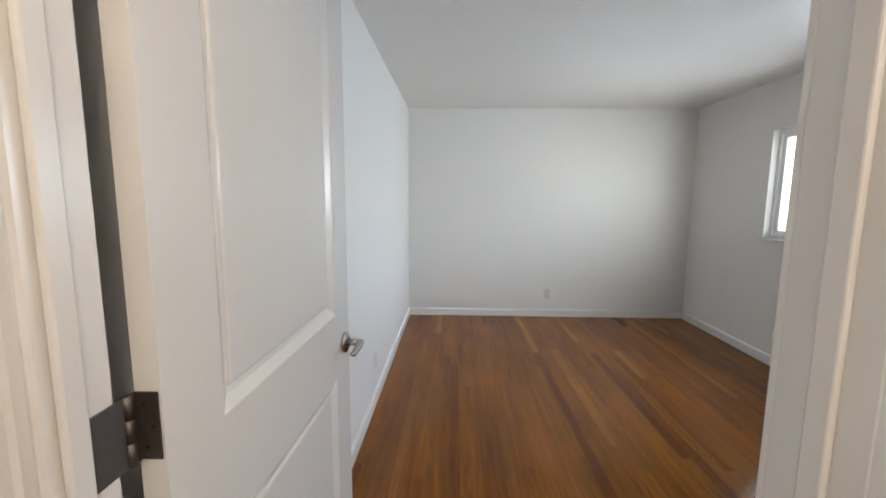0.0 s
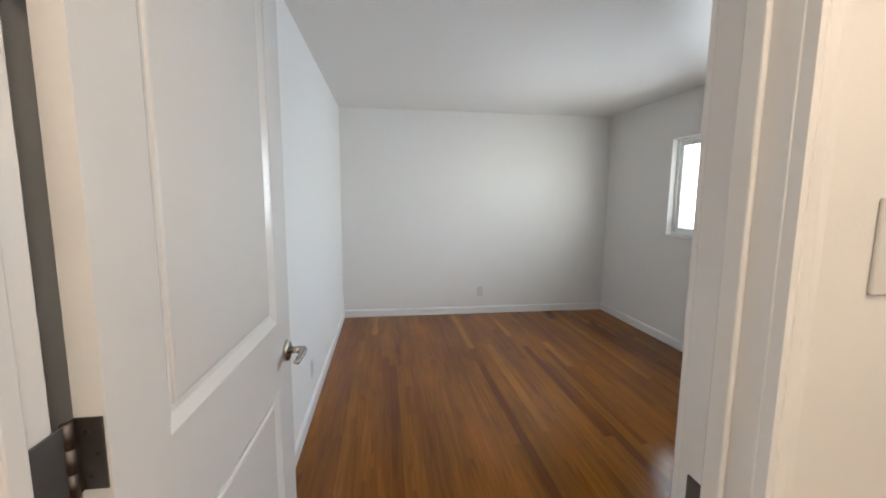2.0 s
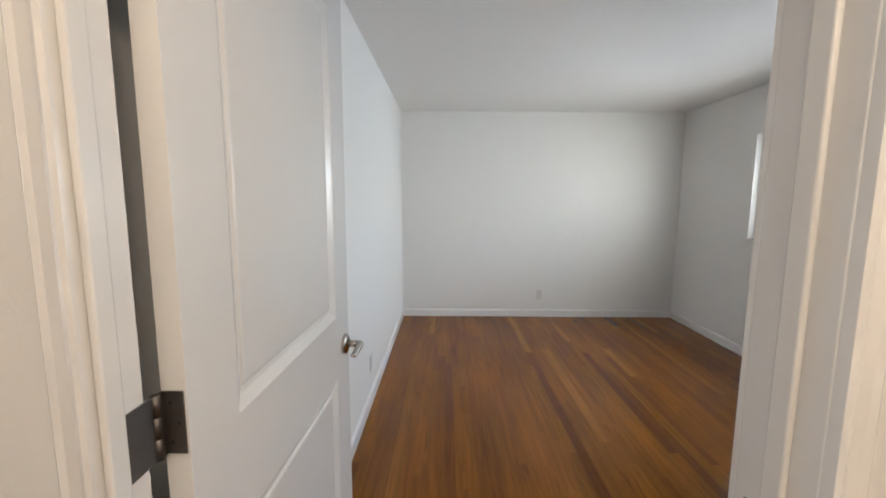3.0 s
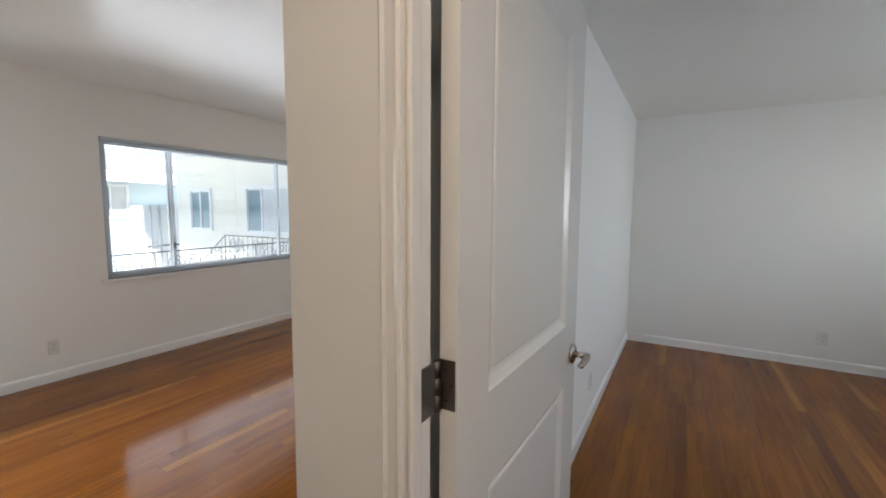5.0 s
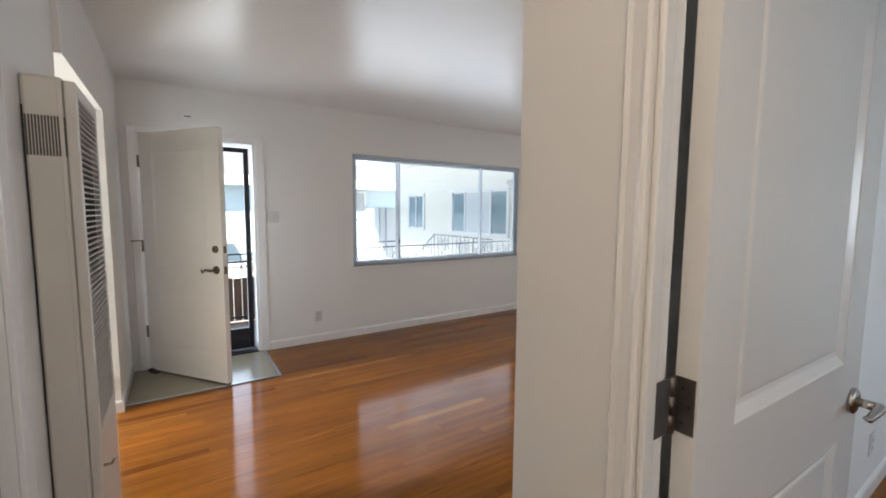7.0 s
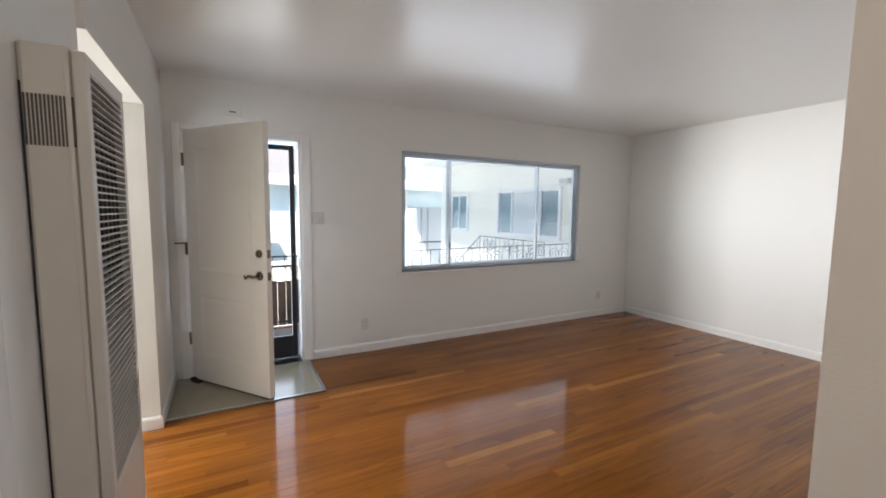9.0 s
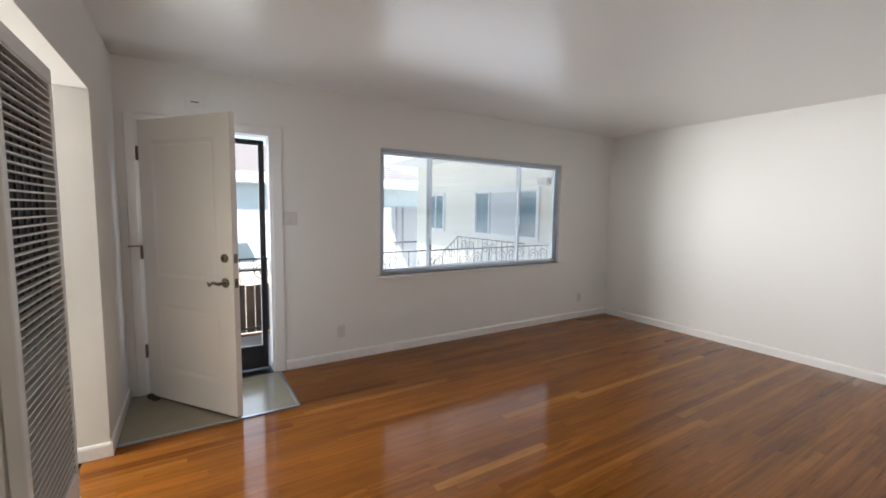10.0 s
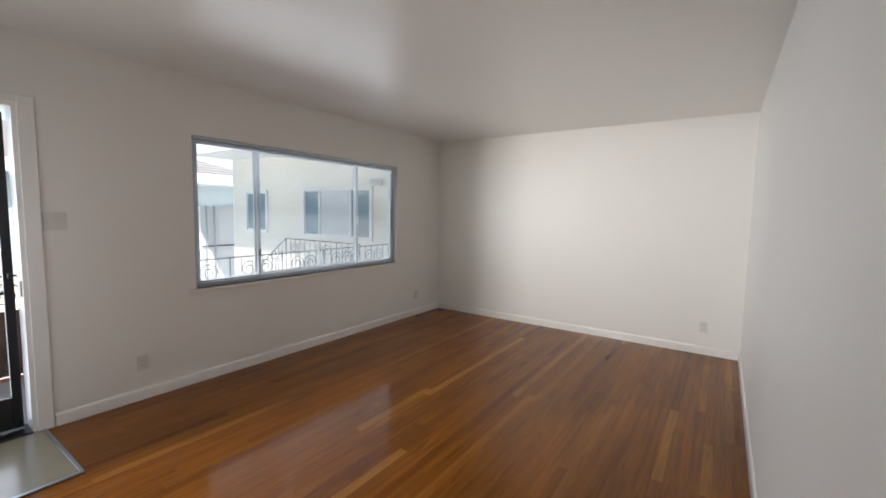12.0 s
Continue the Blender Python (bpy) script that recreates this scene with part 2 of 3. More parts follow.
# ---- plan ----
XW, XP0, XP1, XE = -4.315, -0.529, -0.40, 2.82      # west wall, partition faces, bedroom east wall
YN, YB, YH0, YH1 = 5.145, 4.916, 0.535, 0.657       # living north, bedroom back, door wall faces
YS, YS2 = -0.385, -0.41                              # stub and header face, heater wall face
ZL, ZB = 2.50, 2.385                                 # ceilings
T = 0.15
DJ0, DJ1, DTOP = -0.268, 0.53, 2.05                  # bedroom door opening
WY0, WY1, WZ0, WZ1 = 1.645, 4.155, 0.79, 2.045      # living window
EY0, EY1, EZ = -0.27, 0.655, 2.065                   # entry opening
BY0, BY1, BZ0, BZ1 = 2.25, 3.79, 1.065, 1.975        # bedroom window
KX0, KX1, KZ = -3.48, -2.30, 2.06                   # kitchen opening
HX1, HY0 = 1.3, -0.95                                # hall end
ZT = 2.75                                            # wall tops

structure("wall_west", boxes(((XW - T, YS - T, 0), (XW, EY0, ZT)), ((XW - T, EY0, EZ), (XW, EY1, ZT)), ((XW - T, EY1, 0), (XW, WY0, ZT)),
          ((XW - T, WY0, 0), (XW, WY1, WZ0)), ((XW - T, WY0, WZ1), (XW, WY1, ZT)), ((XW - T, WY1, 0), (XW, YN + T, ZT))),
          WALL, "white painted plaster wall with a wide window and front door", "wall")
structure("wall_north", boxes(((XW, YN, 0), (XP0, YN + T, ZT))), WALL, "plain white painted living room end wall", "wall")
structure("wall_partition", boxes(((XP0, YH0, 0), (XP1, YN + T, ZT))), WALL, "white painted partition between living room and bedroom", "wall")
structure("wall_bedroom_door", boxes(((XP1, YH0, 0), (DJ0 - 0.02, 0.598, ZT)), ((DJ0 - 0.02, YH0, DTOP + 0.02), (DJ1 + 0.02, YH1, ZT)), ((DJ1 + 0.02, YH0, 0), (XE + T, YH1, ZT))),
          WALL, "off-white painted hall wall around the bedroom doorway", "wall")
structure("wall_bedroom_back", boxes(((XP1, YB, 0), (XE + T, YB + T, ZT))), WALL, "plain pale painted bedroom back wall", "wall")
structure("wall_bedroom_east", boxes(((XE, YH1, 0), (XE + T, BY0, ZT)), ((XE, BY0, 0), (XE + T, BY1, BZ0)), ((XE, BY0, BZ1), (XE + T, BY1, ZT)), ((XE, BY1, 0), (XE + T, YB, ZT))),
          WALL, "pale painted bedroom wall with a window", "wall")
structure("wall_south", boxes(((XW, YS - 0.50, 0), (KX0, YS, ZT)), ((KX0, YS - 0.14, KZ), (KX1, YS, ZT)), ((KX1, YS2 - 0.12, 0), (-1.47, YS2, ZT)), ((-1.47, YS2 - 0.12, 2.05), (-0.69, YS2, ZT)),
          ((-0.69, YS2 - 0.12, 0), (-0.40, YS2, ZT))), WALL, "white painted wall with a wide kitchen opening", "wall")
structure("wall_hall", boxes(((-0.40, HY0 - 0.1, 0), (HX1 + 0.1, HY0, ZT)), ((HX1, HY0, 0), (HX1 + 0.1, YH0, ZT)), ((-0.52, HY0 - 0.1, 0), (-0.40, YS2 - 0.12, ZT))), WALL, "off-white painted hallway walls", "wall")
structure("ceiling_living", boxes(((XW, YS - 0.14, ZL), (XP0, YN, ZL + 0.05)), ((XP0, HY0, ZL), (HX1, YH0, ZL + 0.05))), CEIL, "white painted plaster ceiling with a slight sheen", "ceiling")
structure("ceiling_bedroom", boxes(((XP1, YH1, ZB), (XE, YB, ZB + 0.05))), CEIL, "pale painted bedroom ceiling", "ceiling")
# east overhang is unseen, widened to keep the sun out of the bedroom
structure("roof_slab", boxes(((-6.1, -5.2, ZT), (XE + 2.0, YB + 1.2, ZT + 0.2)), ), EAVE, "flat roof with wide painted overhangs, the unseen east one widened to block sun", "roof")
# kitchen behind the opening; its narrow window is unseen, added to aim the lamp
structure("wall_kitchen", boxes(((XW - T, -3.4, 0), (XW, YS - 0.14 - 0.01, ZT)), ((XW, -3.4, 0), (-0.52, -3.25, 1.0)), ((XW, -3.4, 2.0), (-0.52, -3.25, ZT)), ((XW, -3.4, 1.0), (-3.74, -3.25, 2.0)), ((-3.32, -3.4, 1.0), (-0.52, -3.25, 2.0)),
          ((-0.64, -3.25, 0), (-0.52, HY0 - 0.1, ZT))), WALL, "white painted kitchen walls with an unseen window added for light", "wall")
structure("ceiling_kitchen", boxes(((XW, -3.25, ZL), (-0.52, YS2 - 0.14, ZL + 0.05))), CEIL, "white painted kitchen ceiling", "ceiling")
structure("floor_kitchen", boxes(((XW, -3.25, -0.1), (-0.52, -0.555, -0.002))), VINYL, "grey vinyl kitchen floor", "floor")

# baseboards
BB = [(0, 0), (0.014, 0), (0.014, 0.068), (0.011, 0.078), (0.006, 0.084), (0, 0.086)]


def baseboard(a, b, out):
    tagged(part("baseboard", extrude_profile(BB, (*a, 0.001), (*b, 0.001), out), TRIM), "white painted wooden baseboard along the wall", "baseboard", kind="structure")


baseboard((XW, EY1 + 0.085), (XW, YN), (1, 0, 0))
baseboard((XW + 0.014, YN), (XP0 - 0.014, YN), (0, -1, 0))
baseboard((XP0, YH0 + 0.001), (XP0, YN), (-1, 0, 0))
baseboard((XW, YS), (KX0 + 0.014, YS), (0, 1, 0))
baseboard((KX0, YS), (KX0, YS - 0.50), (1, 0, 0))
baseboard((KX1, YS2), (-2.202, YS2), (0, 1, 0))
baseboard((-1.76, YS2), (-1.56, YS2), (0, 1, 0))
baseboard((XP1, YH1 + 0.06), (XP1, YB), (1, 0, 0))
baseboard((XP1 + 0.014, YB), (XE - 0.014, YB), (0, -1, 0))
baseboard((XE, YH1), (XE, YB), (-1, 0, 0))
baseboard((DJ1 + 0.06, YH1), (XE - 0.014, YH1), (0, 1, 0))


# ---- bedroom doorway ----
def door_frame(label):
    f = thing("door_frame", label, "door frame", kind="structure")
    part("jamb", boxes(((DJ0 - 0.02, YH0, 0), (DJ0, 0.601, DTOP)), bevel=0.002), TRIM, f)
    part("jamb", boxes(((DJ1, YH0, 0), (DJ1 + 0.02, YH1, DTOP)), bevel=0.002), TRIM, f)
    part("head_jamb", boxes(((DJ0 - 0.02, YH0, DTOP), (DJ1 + 0.02, YH1, DTOP + 0.02))), TRIM, f)
    part("stop", boxes(((DJ0, 0.532, 0), (DJ0 + 0.010, 0.560, DTOP)), bevel=0.003), TRIM, f)
    part("stop", boxes(((DJ1 - 0.009, 0.572, 0), (DJ1, 0.604, DTOP)), bevel=0.003), TRIM, f)
    part("stop", boxes(((DJ0 + 0.012, 0.548, DTOP - 0.012), (DJ1 - 0.012, 0.598, DTOP))), TRIM, f)
    cas = [(0, 0), (0.016, 0), (0.018, 0.006), (0.014, 0.014), (0.012, 0.03), (0.014, 0.038), (0.009, 0.044), (0, 0.045)]
    part("casing", extrude_profile(cas, (DJ0 - 0.001, YH0, DTOP), (DJ0 - 0.001, YH0, 0), (0, -1, 0)), TRIM, f)
    part("casing", extrude_profile(cas, (DJ1 + 0.001, YH0, 0), (DJ1 + 0.001, YH0, DTOP), (0, -1, 0)), TRIM, f)
    part("casing", boxes(((DJ0 - 0.046, YH0 - 0.016, DTOP + 0.001), (DJ1 + 0.046, YH0, DTOP + 0.046)), bevel=0.003), TRIM, f)
    part("casing", boxes(((DJ1 + 0.001, YH1, 0), (DJ1 + 0.056, YH1 + 0.014, DTOP)), bevel=0.003), TRIM, f)
    part("strike_plate", boxes(((DJ1 - 0.003, 0.603, 0.95), (DJ1 + 0.001, 0.635, 1.01))), STEEL, f, "dull steel strike plate")


door_frame("white gloss painted wooden doorframe of the bedroom")


def panel_leaf(w, h, t, panels, rec=0.008, arch=0.0):
    """A moulded door leaf: x from 0 to w, faces at y = 0 and y = t; panels (x0, x1, z0, z1) sunk in the face at y = 0."""
    bm = bmesh.new()
    xs = sorted({0, w, *[p[0] for p in panels], *[p[1] for p in panels]})
    zs = sorted({0, h, *[p[2] for p in panels], *[p[3] for p in panels]})
    def quad(*pts):
        return bm.faces.new([bm.verts.new(p) for p in pts])
    for side in (0, 1):
        y, s = (0, 1) if side == 0 else (t, -1)
        for i in range(len(xs) - 1):
            for j in range(len(zs) - 1):
                x0, x1, z0, z1 = xs[i], xs[i + 1], zs[j], zs[j + 1]
                if not any(p[0] <= x0 and x1 <= p[1] and p[2] <= z0 and z1 <= p[3] for p in panels):
                    quad((x0, y, z0), (x1, y, z0), (x1, y, z1), (x0, y, z1))
        for x0, x1, z0, z1 in panels:
            steps = [(0, 0), (0.003, rec * 0.18), (0.010, rec * 0.42), (0.022, rec * 0.82), (0.032, rec), (0.035, rec * 0.72), (0.041, rec * 0.66)]
            for (a, d), (b, e) in zip(steps, steps[1:]):
                A = [(x0 + a, y + s * d, z0 + a), (x1 - a, y + s * d, z0 + a), (x1 - a, y + s * d, z1 - a), (x0 + a, y + s * d, z1 - a)]
                B = [(x0 + b, y + s * e, z0 + b), (x1 - b, y + s * e, z0 + b), (x1 - b, y + s * e, z1 - b), (x0 + b, y + s * e, z1 - b)]
                for k in range(4):
                    quad(A[k], A[(k + 1) % 4], B[(k + 1) % 4], B[k])
            a, d = steps[-1]
            quad((x0 + a, y + s * d, z0 + a), (x1 - a, y + s * d, z0 + a), (x1 - a, y + s * d, z1 - a), (x0 + a, y + s * d, z1 - a))
    quad((0, 0, 0), (0, t, 0), (0, t, h), (0, 0, h))
    quad((w, 0, 0), (w, t, 0), (w, t, h), (w, 0, h))
    quad((0, 0, 0), (w, 0, 0), (w, t, 0), (0, t, 0))
    quad((0, 0, h), (w, 0, h), (w, t, h), (0, t, h))
    bmesh.ops.remove_doubles(bm, verts=bm.verts[:], dist=0.0003)
    bmesh.ops.recalc_face_normals(bm, faces=bm.faces[:])
    return bm


def disc(c, axis, r, h, sides=24, r2=None):
    """A short turned knob from c along axis."""
    c, ax = Vector(c), Vector(axis).normalized()
    r2 = r2 if r2 else r * 0.86
    return tube([c, c + ax * h * 0.7, c + ax * h], [r, r, r2], sides)


def lever(parent, x, z, material, s=-1, flip=1, curl=0.0):
    """A lever handle on the face at y = 0 (s = -1) or behind (s = 1 from y given in the matrix)."""
    h = part("lever_handle", disc((x, 0, z), (0, s, 0), 0.032, 0.011), material, parent, "", True)
    part("spindle", tube([(x, s * 0.01, z), (x, s * 0.05, z)], 0.011, 12), material, h, "", True)
    pts = [(x, s * 0.05, z), (x - flip * 0.02, s * 0.053, z), (x - flip * 0.06, s * 0.052, z - 0.004 + curl), (x - flip * 0.095, s * 0.048, z - 0.012 - curl), (x - flip * 0.112, s * 0.046, z - 0.006 + curl)]
    part("grip", tube(pts, [0.012, 0.011, 0.0095, 0.008, 0.006], 10), material, h, "", True)
    return h


def hinge(parent_name, label, m):
    """A butt hinge: knuckle at the origin along z, one leaf along -y (jamb), one along +x (door edge)."""
    t = tagged(thing("hinge", label, "hinge"), group="door hinges")
    t.matrix_world = m
    part("leaf", boxes(((-0.0006, -0.050, -0.045), (0.0016, -0.004, 0.045)), bevel=0.0008), STEEL, t)
    part("leaf", boxes(((0.003, 0.0125, -0.045), (0.030, 0.0147, 0.045)), bevel=0.0008), STEEL, t)
    part("leaf_bend", boxes(((0.0, 0.003, -0.045), (0.0035, 0.0135, 0.045))), STEEL, t)
    for k in range(3):
        part("knuckle", tube([(0.001, 0.0, -0.045 + k * 0.0302), (0.001, 0.0, -0.0155 + k * 0.0302)], 0.0062, 12), STEEL, t, "", True)
    for a, b in ((0.012, 0.028), (0.022, 0.0), (0.012, -0.028)):
        part("screw", disc((a, 0.0127, b), (0, -1, 0), 0.003, 0.0012, 10), SLOT, t)
    return t


# bedroom door leaf, open at a right angle: local x runs into the room, the shown face is local y = 0
LEAF = thing("door_bedroom", "white gloss moulded two-panel door standing open", "door", kind="structure",
             m=Matrix.Translation((-0.234, 0.632, 0.012)) @ Matrix.Rotation(radians(88.3), 4, "Z"))
part("leaf", panel_leaf(0.80, 2.03, 0.035, [(0.125, 0.672, 1.046, 1.92), (0.125, 0.672, 0.19, 0.850)], 0.013), DOORP, LEAF)
lever(LEAF, 0.750, 0.938, NICKEL, -1, 0.72)
part("latch_plate", boxes(((0.7995, 0.006, 0.908), (0.8015, 0.029, 0.968))), NICKEL, LEAF)
for z in (0.25, 1.115, 1.82):
    hinge("h", "grey steel butt hinge with screws on the doorframe", Matrix.Translation((-0.267, 0.617, z)))


# ---- sockets and switches ----
def outlet(label, m, group="wall outlets", kind="outlet"):
    """Plate standing off local y = 0 towards -y."""
    t = thing("outlet" if kind == "outlet" else "light_switch", label, "outlet" if kind == "outlet" else "switch", group, m)
    w, h = (0.036, 0.058)
    if kind == "double":
        w = 0.058
    part("cover_plate", boxes(((-w, -0.006, -h), (w, 0, h)), bevel=0.003), PLATE, t)
    if kind == "outlet":
        for z in (-0.02, 0.02):
            s = part("socket", boxes(((-0.016, -0.0078, z - 0.013), (0.016, -0.0055, z + 0.013)), bevel=0.001), PLATE, t)
            for x in (-0.006, 0.006):
                part("slot", boxes(((x - 0.0012, -0.0084, z - 0.004), (x + 0.0012, -0.0075, z + 0.005))), SLOT, s)
    else:
        for x in ((-0.023, 0.023) if kind == "double" else (0,)):
            part("rocker", boxes(((x - 0.016, -0.0095, -0.032), (x + 0.016, -0.0055, 0.032)), bevel=0.002), PLATE, t)
    return t


RZ = lambda a: Matrix.Rotation(radians(a), 4, "Z")
outlet("ivory wall outlet low on the wall beside the front door", Matrix.Translation((XW, 1.245, 0.285)) @ RZ(90))
outlet("ivory wall outlet near the corner under the window", Matrix.Translation((XW, 4.594, 0.285)) @ RZ(90))
outlet("ivory wall outlet on the plain end wall", Matrix.Translation((-0.86, YN, 0.295)))
outlet("pale wall outlet on the bedroom back wall", Matrix.Translation((1.234, YB, 0.275)))
outlet("pale wall outlet on the bedroom partition wall", Matrix.Translation((XP1, 2.82, 0.285)) @ RZ(90))
outlet("white rocker light switch beside the front door", Matrix.Translation((XW, 0.80, 1.355)) @ RZ(90), "light switches", "double")
outlet("ivory light switch on the hall wall by the doorway", Matrix.Translation((0.69, YH0, 1.36)), "light switches", "switch")


# ---- windows ----
def bars(x0, x1, y0, y1, z0, z1, w):
    """The four bars of a rectangular frame in the plane of y and z."""
    return boxes(((x0, y0, z0), (x1, y1, z0 + w)), ((x0, y0, z1 - w), (x1, y1, z1)), ((x0, y0, z0 + w), (x1, y0 + w, z1 - w)), ((x0, y1 - w, z0 + w), (x1, y1, z1 - w)))


WIN = thing("window_1", "wide aluminium sliding window with three lights", "window", kind="structure")
part("window_frame", bars(XW - 0.115, XW - 0.045, WY0, WY1, WZ0, WZ1, 0.035), ALU, WIN, "dull aluminium frame")
YM1, YM2 = 2.24, 3.50
for y0, y1, x in ((WY0 + 0.03, YM1 + 0.02, XW - 0.070), (YM1 - 0.02, YM2 + 0.02, XW - 0.098), (YM2 - 0.02, WY1 - 0.03, XW - 0.070)):
    s = part("sash", bars(x - 0.012, x + 0.012, y0, y1, WZ0 + 0.03, WZ1 - 0.03, 0.032), ALU, WIN)
    p = part("pane", boxes(((x - 0.002, y0 + 0.02, WZ0 + 0.05), (x + 0.002, y1 - 0.02, WZ1 - 0.05))), GLASS, s)
    p.visible_shadow = False
part("latch", boxes(((XW - 0.058, YM1 - 0.005, 1.02), (XW - 0.040, YM1 + 0.012, 1.08)), bevel=0.003), SLOT, WIN)
part("latch", boxes(((XW - 0.058, YM2 - 0.01, 1.30), (XW - 0.040, YM2 + 0.006, 1.40)), bevel=0.003), ALU, WIN)
part("window_sill", boxes(((XW - 0.045, WY0 - 0.05, WZ0 - 0.025), (XW + 0.028, WY1 + 0.05, WZ0)), bevel=0.004), TRIM, WIN, "white painted sill")

BLIND = thing("mini_blind", "white mini blind with open slats in the window", "blind")
part("headrail", boxes(((XW - 0.034, WY0 + 0.01, WZ1 - 0.028), (XW - 0.006, WY1 - 0.01, WZ1 - 0.002)), bevel=0.002), ALU, BLIND)
slat = None
NS = 60
for k in range(NS):
    z = WZ1 - 0.045 - k * 0.0198
    if slat is None:
        bm = bmesh.new()
        add_box(bm, (-0.0125, WY0 + 0.02, -0.0006), (0.0125, WY1 - 0.02, 0.0006))
        slat = part("slat", bm, BLINDM, BLIND)
        slat.location = (XW - 0.021, 0, z)
    else:
        o = slat.copy()
        scene.collection.objects.link(o)
        o.location = (XW - 0.021, 0, z)
part("bottom_rail", boxes(((XW - 0.033, WY0 + 0.02, WZ0 + 0.012), (XW - 0.009, WY1 - 0.02, WZ0 + 0.024)), bevel=0.002), ALU, BLIND)
for y in (WY0 + 0.2, 2.9, WY1 - 0.2):
    part("ladder_cord", tube([(XW - 0.02, y, WZ0 + 0.02), (XW - 0.02, y, WZ1 - 0.02)], 0.0012, 5), BLINDM, BLIND)
part("tilt_wand", tube([(XW - 0.002, WY1 - 0.06, 1.18), (XW - 0.002, WY1 - 0.06, WZ1 - 0.03)], 0.004, 6), BLINDM, BLIND)

BW = thing("window_2", "white framed bedroom window glaring with daylight", "window", kind="structure")
part("window_frame", bars(XE + 0.05, XE + 0.11, BY0, BY1, BZ0, BZ1, 0.03), EAVE, BW, "white frame")
for y0, y1 in ((BY0 + 0.03, 3.03), (3.0, BY1 - 0.03)):
    s = part("sash", bars(XE + 0.066, XE + 0.09, y0, y1, BZ0 + 0.03, BZ1 - 0.03, 0.04), EAVE, BW)
    p = part("pane", boxes(((XE + 0.076, y0 + 0.03, BZ0 + 0.06), (XE + 0.080, y1 - 0.03, BZ1 - 0.06))), GLASS, s)
    p.visible_shadow = False
part("window_sill", boxes(((XE - 0.02, BY0 - 0.03, BZ0 - 0.02), (XE + 0.05, BY1 + 0.03, BZ0)), bevel=0.004), TRIM, BW)

# ---- entry door ----
EF = thing("door_frame", "white painted frame of the front doorway", "door frame", kind="structure")
part("jamb", boxes(((XW - T, EY0 - 0.001, 0), (XW + 0.004, EY0 + 0.022, EZ))), TRIM, EF)
part("jamb", boxes(((XW - T, EY1 - 0.022, 0), (XW + 0.004, EY1 + 0.001, EZ))), TRIM, EF)
part("head_jamb", boxes(((XW - T, EY0 + 0.022, EZ - 0.022), (XW + 0.004, EY1 - 0.022, EZ))), TRIM, EF)
part("casing", boxes(((XW, EY1 + 0.001, 0), (XW + 0.014, EY1 + 0.08, EZ + 0.05)), bevel=0.003), TRIM, EF)
part("casing", boxes(((XW, EY0 - 0.06, 0), (XW + 0.014, EY0 - 0.001, EZ + 0.05)), bevel=0.003), TRIM, EF)
part("casing", boxes(((XW, EY0 - 0.001, EZ + 0.001), (XW + 0.013, EY1 + 0.001, EZ + 0.05)), bevel=0.003), TRIM, EF)
part("threshold", boxes(((XW - T, EY0 + 0.022, 0), (XW + 0.02, EY1 - 0.022, 0.018)), bevel=0.005), SCREENF, EF, "dark metal threshold")
part("strike_plate", boxes(((XW - 0.06, EY1 - 0.025, 0.88), (XW - 0.03, EY1 - 0.0215, 0.98))), STEEL, EF)

ANG = math.degrees(math.atan2(0.525, 0.70))
ED = thing("door_front", "cream painted panelled front door standing half open", "door", kind="structure",
           m=Matrix.Translation((-4.262, -0.248, 0.022)) @ RZ(ANG))
part("leaf", panel_leaf(0.885, 2.03, 0.044, [(0.14, 0.745, 0.92, 1.88), (0.14, 0.745, 0.22, 0.72)], 0.0035), EDOOR, ED)
lever(ED, 0.815, 0.92, BRASS, -1, 1, 0.008)
db = part("deadbolt", disc((0.815, 0, 1.085), (0, -1, 0), 0.029, 0.014), BRASS, ED, "aged brass deadbolt", True)
part("thumb_turn", boxes(((0.811, -0.03, 1.072), (0.819, -0.013, 1.098)), bevel=0.002), BRASS, db)
for z in (0.92, 1.085):
    part("latch_plate", boxes(((0.8845, 0.008, z - 0.03), (0.8870, 0.036, z + 0.03))), BRASS, ED)
part("latch_bolt", boxes(((0.886, 0.014, 0.91), (0.900, 0.030, 0.93)), bevel=0.003), BRASS, ED)
part("weather_strip", boxes(((0.005, 0.004, -0.012), (0.88, 0.040, 0.001))), RUBBER, ED)
for z in (0.34, 1.085, 1.80):
    k = part("hinge", tube([(-0.004, -0.006, z - 0.05), (-0.004, -0.006, z + 0.05)], 0.009, 12), BRASS, ED, "aged brass hinge", True)
    part("hinge_leaf", boxes(((-0.014, -0.001, z - 0.05), (-0.003, 0.03, z + 0.05))), BRASS, k)
part("hinge_stop", tube([(-0.006, -0.008, 1.13), (-0.03, -0.05, 1.13), (-0.045, -0.075, 1.13)], [0.005, 0.005, 0.008], 8), BRASS, ED)
wedge = bmesh.new()
add_box(wedge, (-0.05, -0.02, 0), (0.05, 0.02, 0.028))
for v in wedge.verts:
    if v.co.x > 0 and v.co.z > 0.01:
        v.co.z = 0.006
tagged(part("door_wedge", wedge, RUBBER), "dark rubber door wedge on the entry floor", "door wedge").matrix_world = Matrix.Translation((-4.20, -0.225, 0.007)) @ RZ(30)

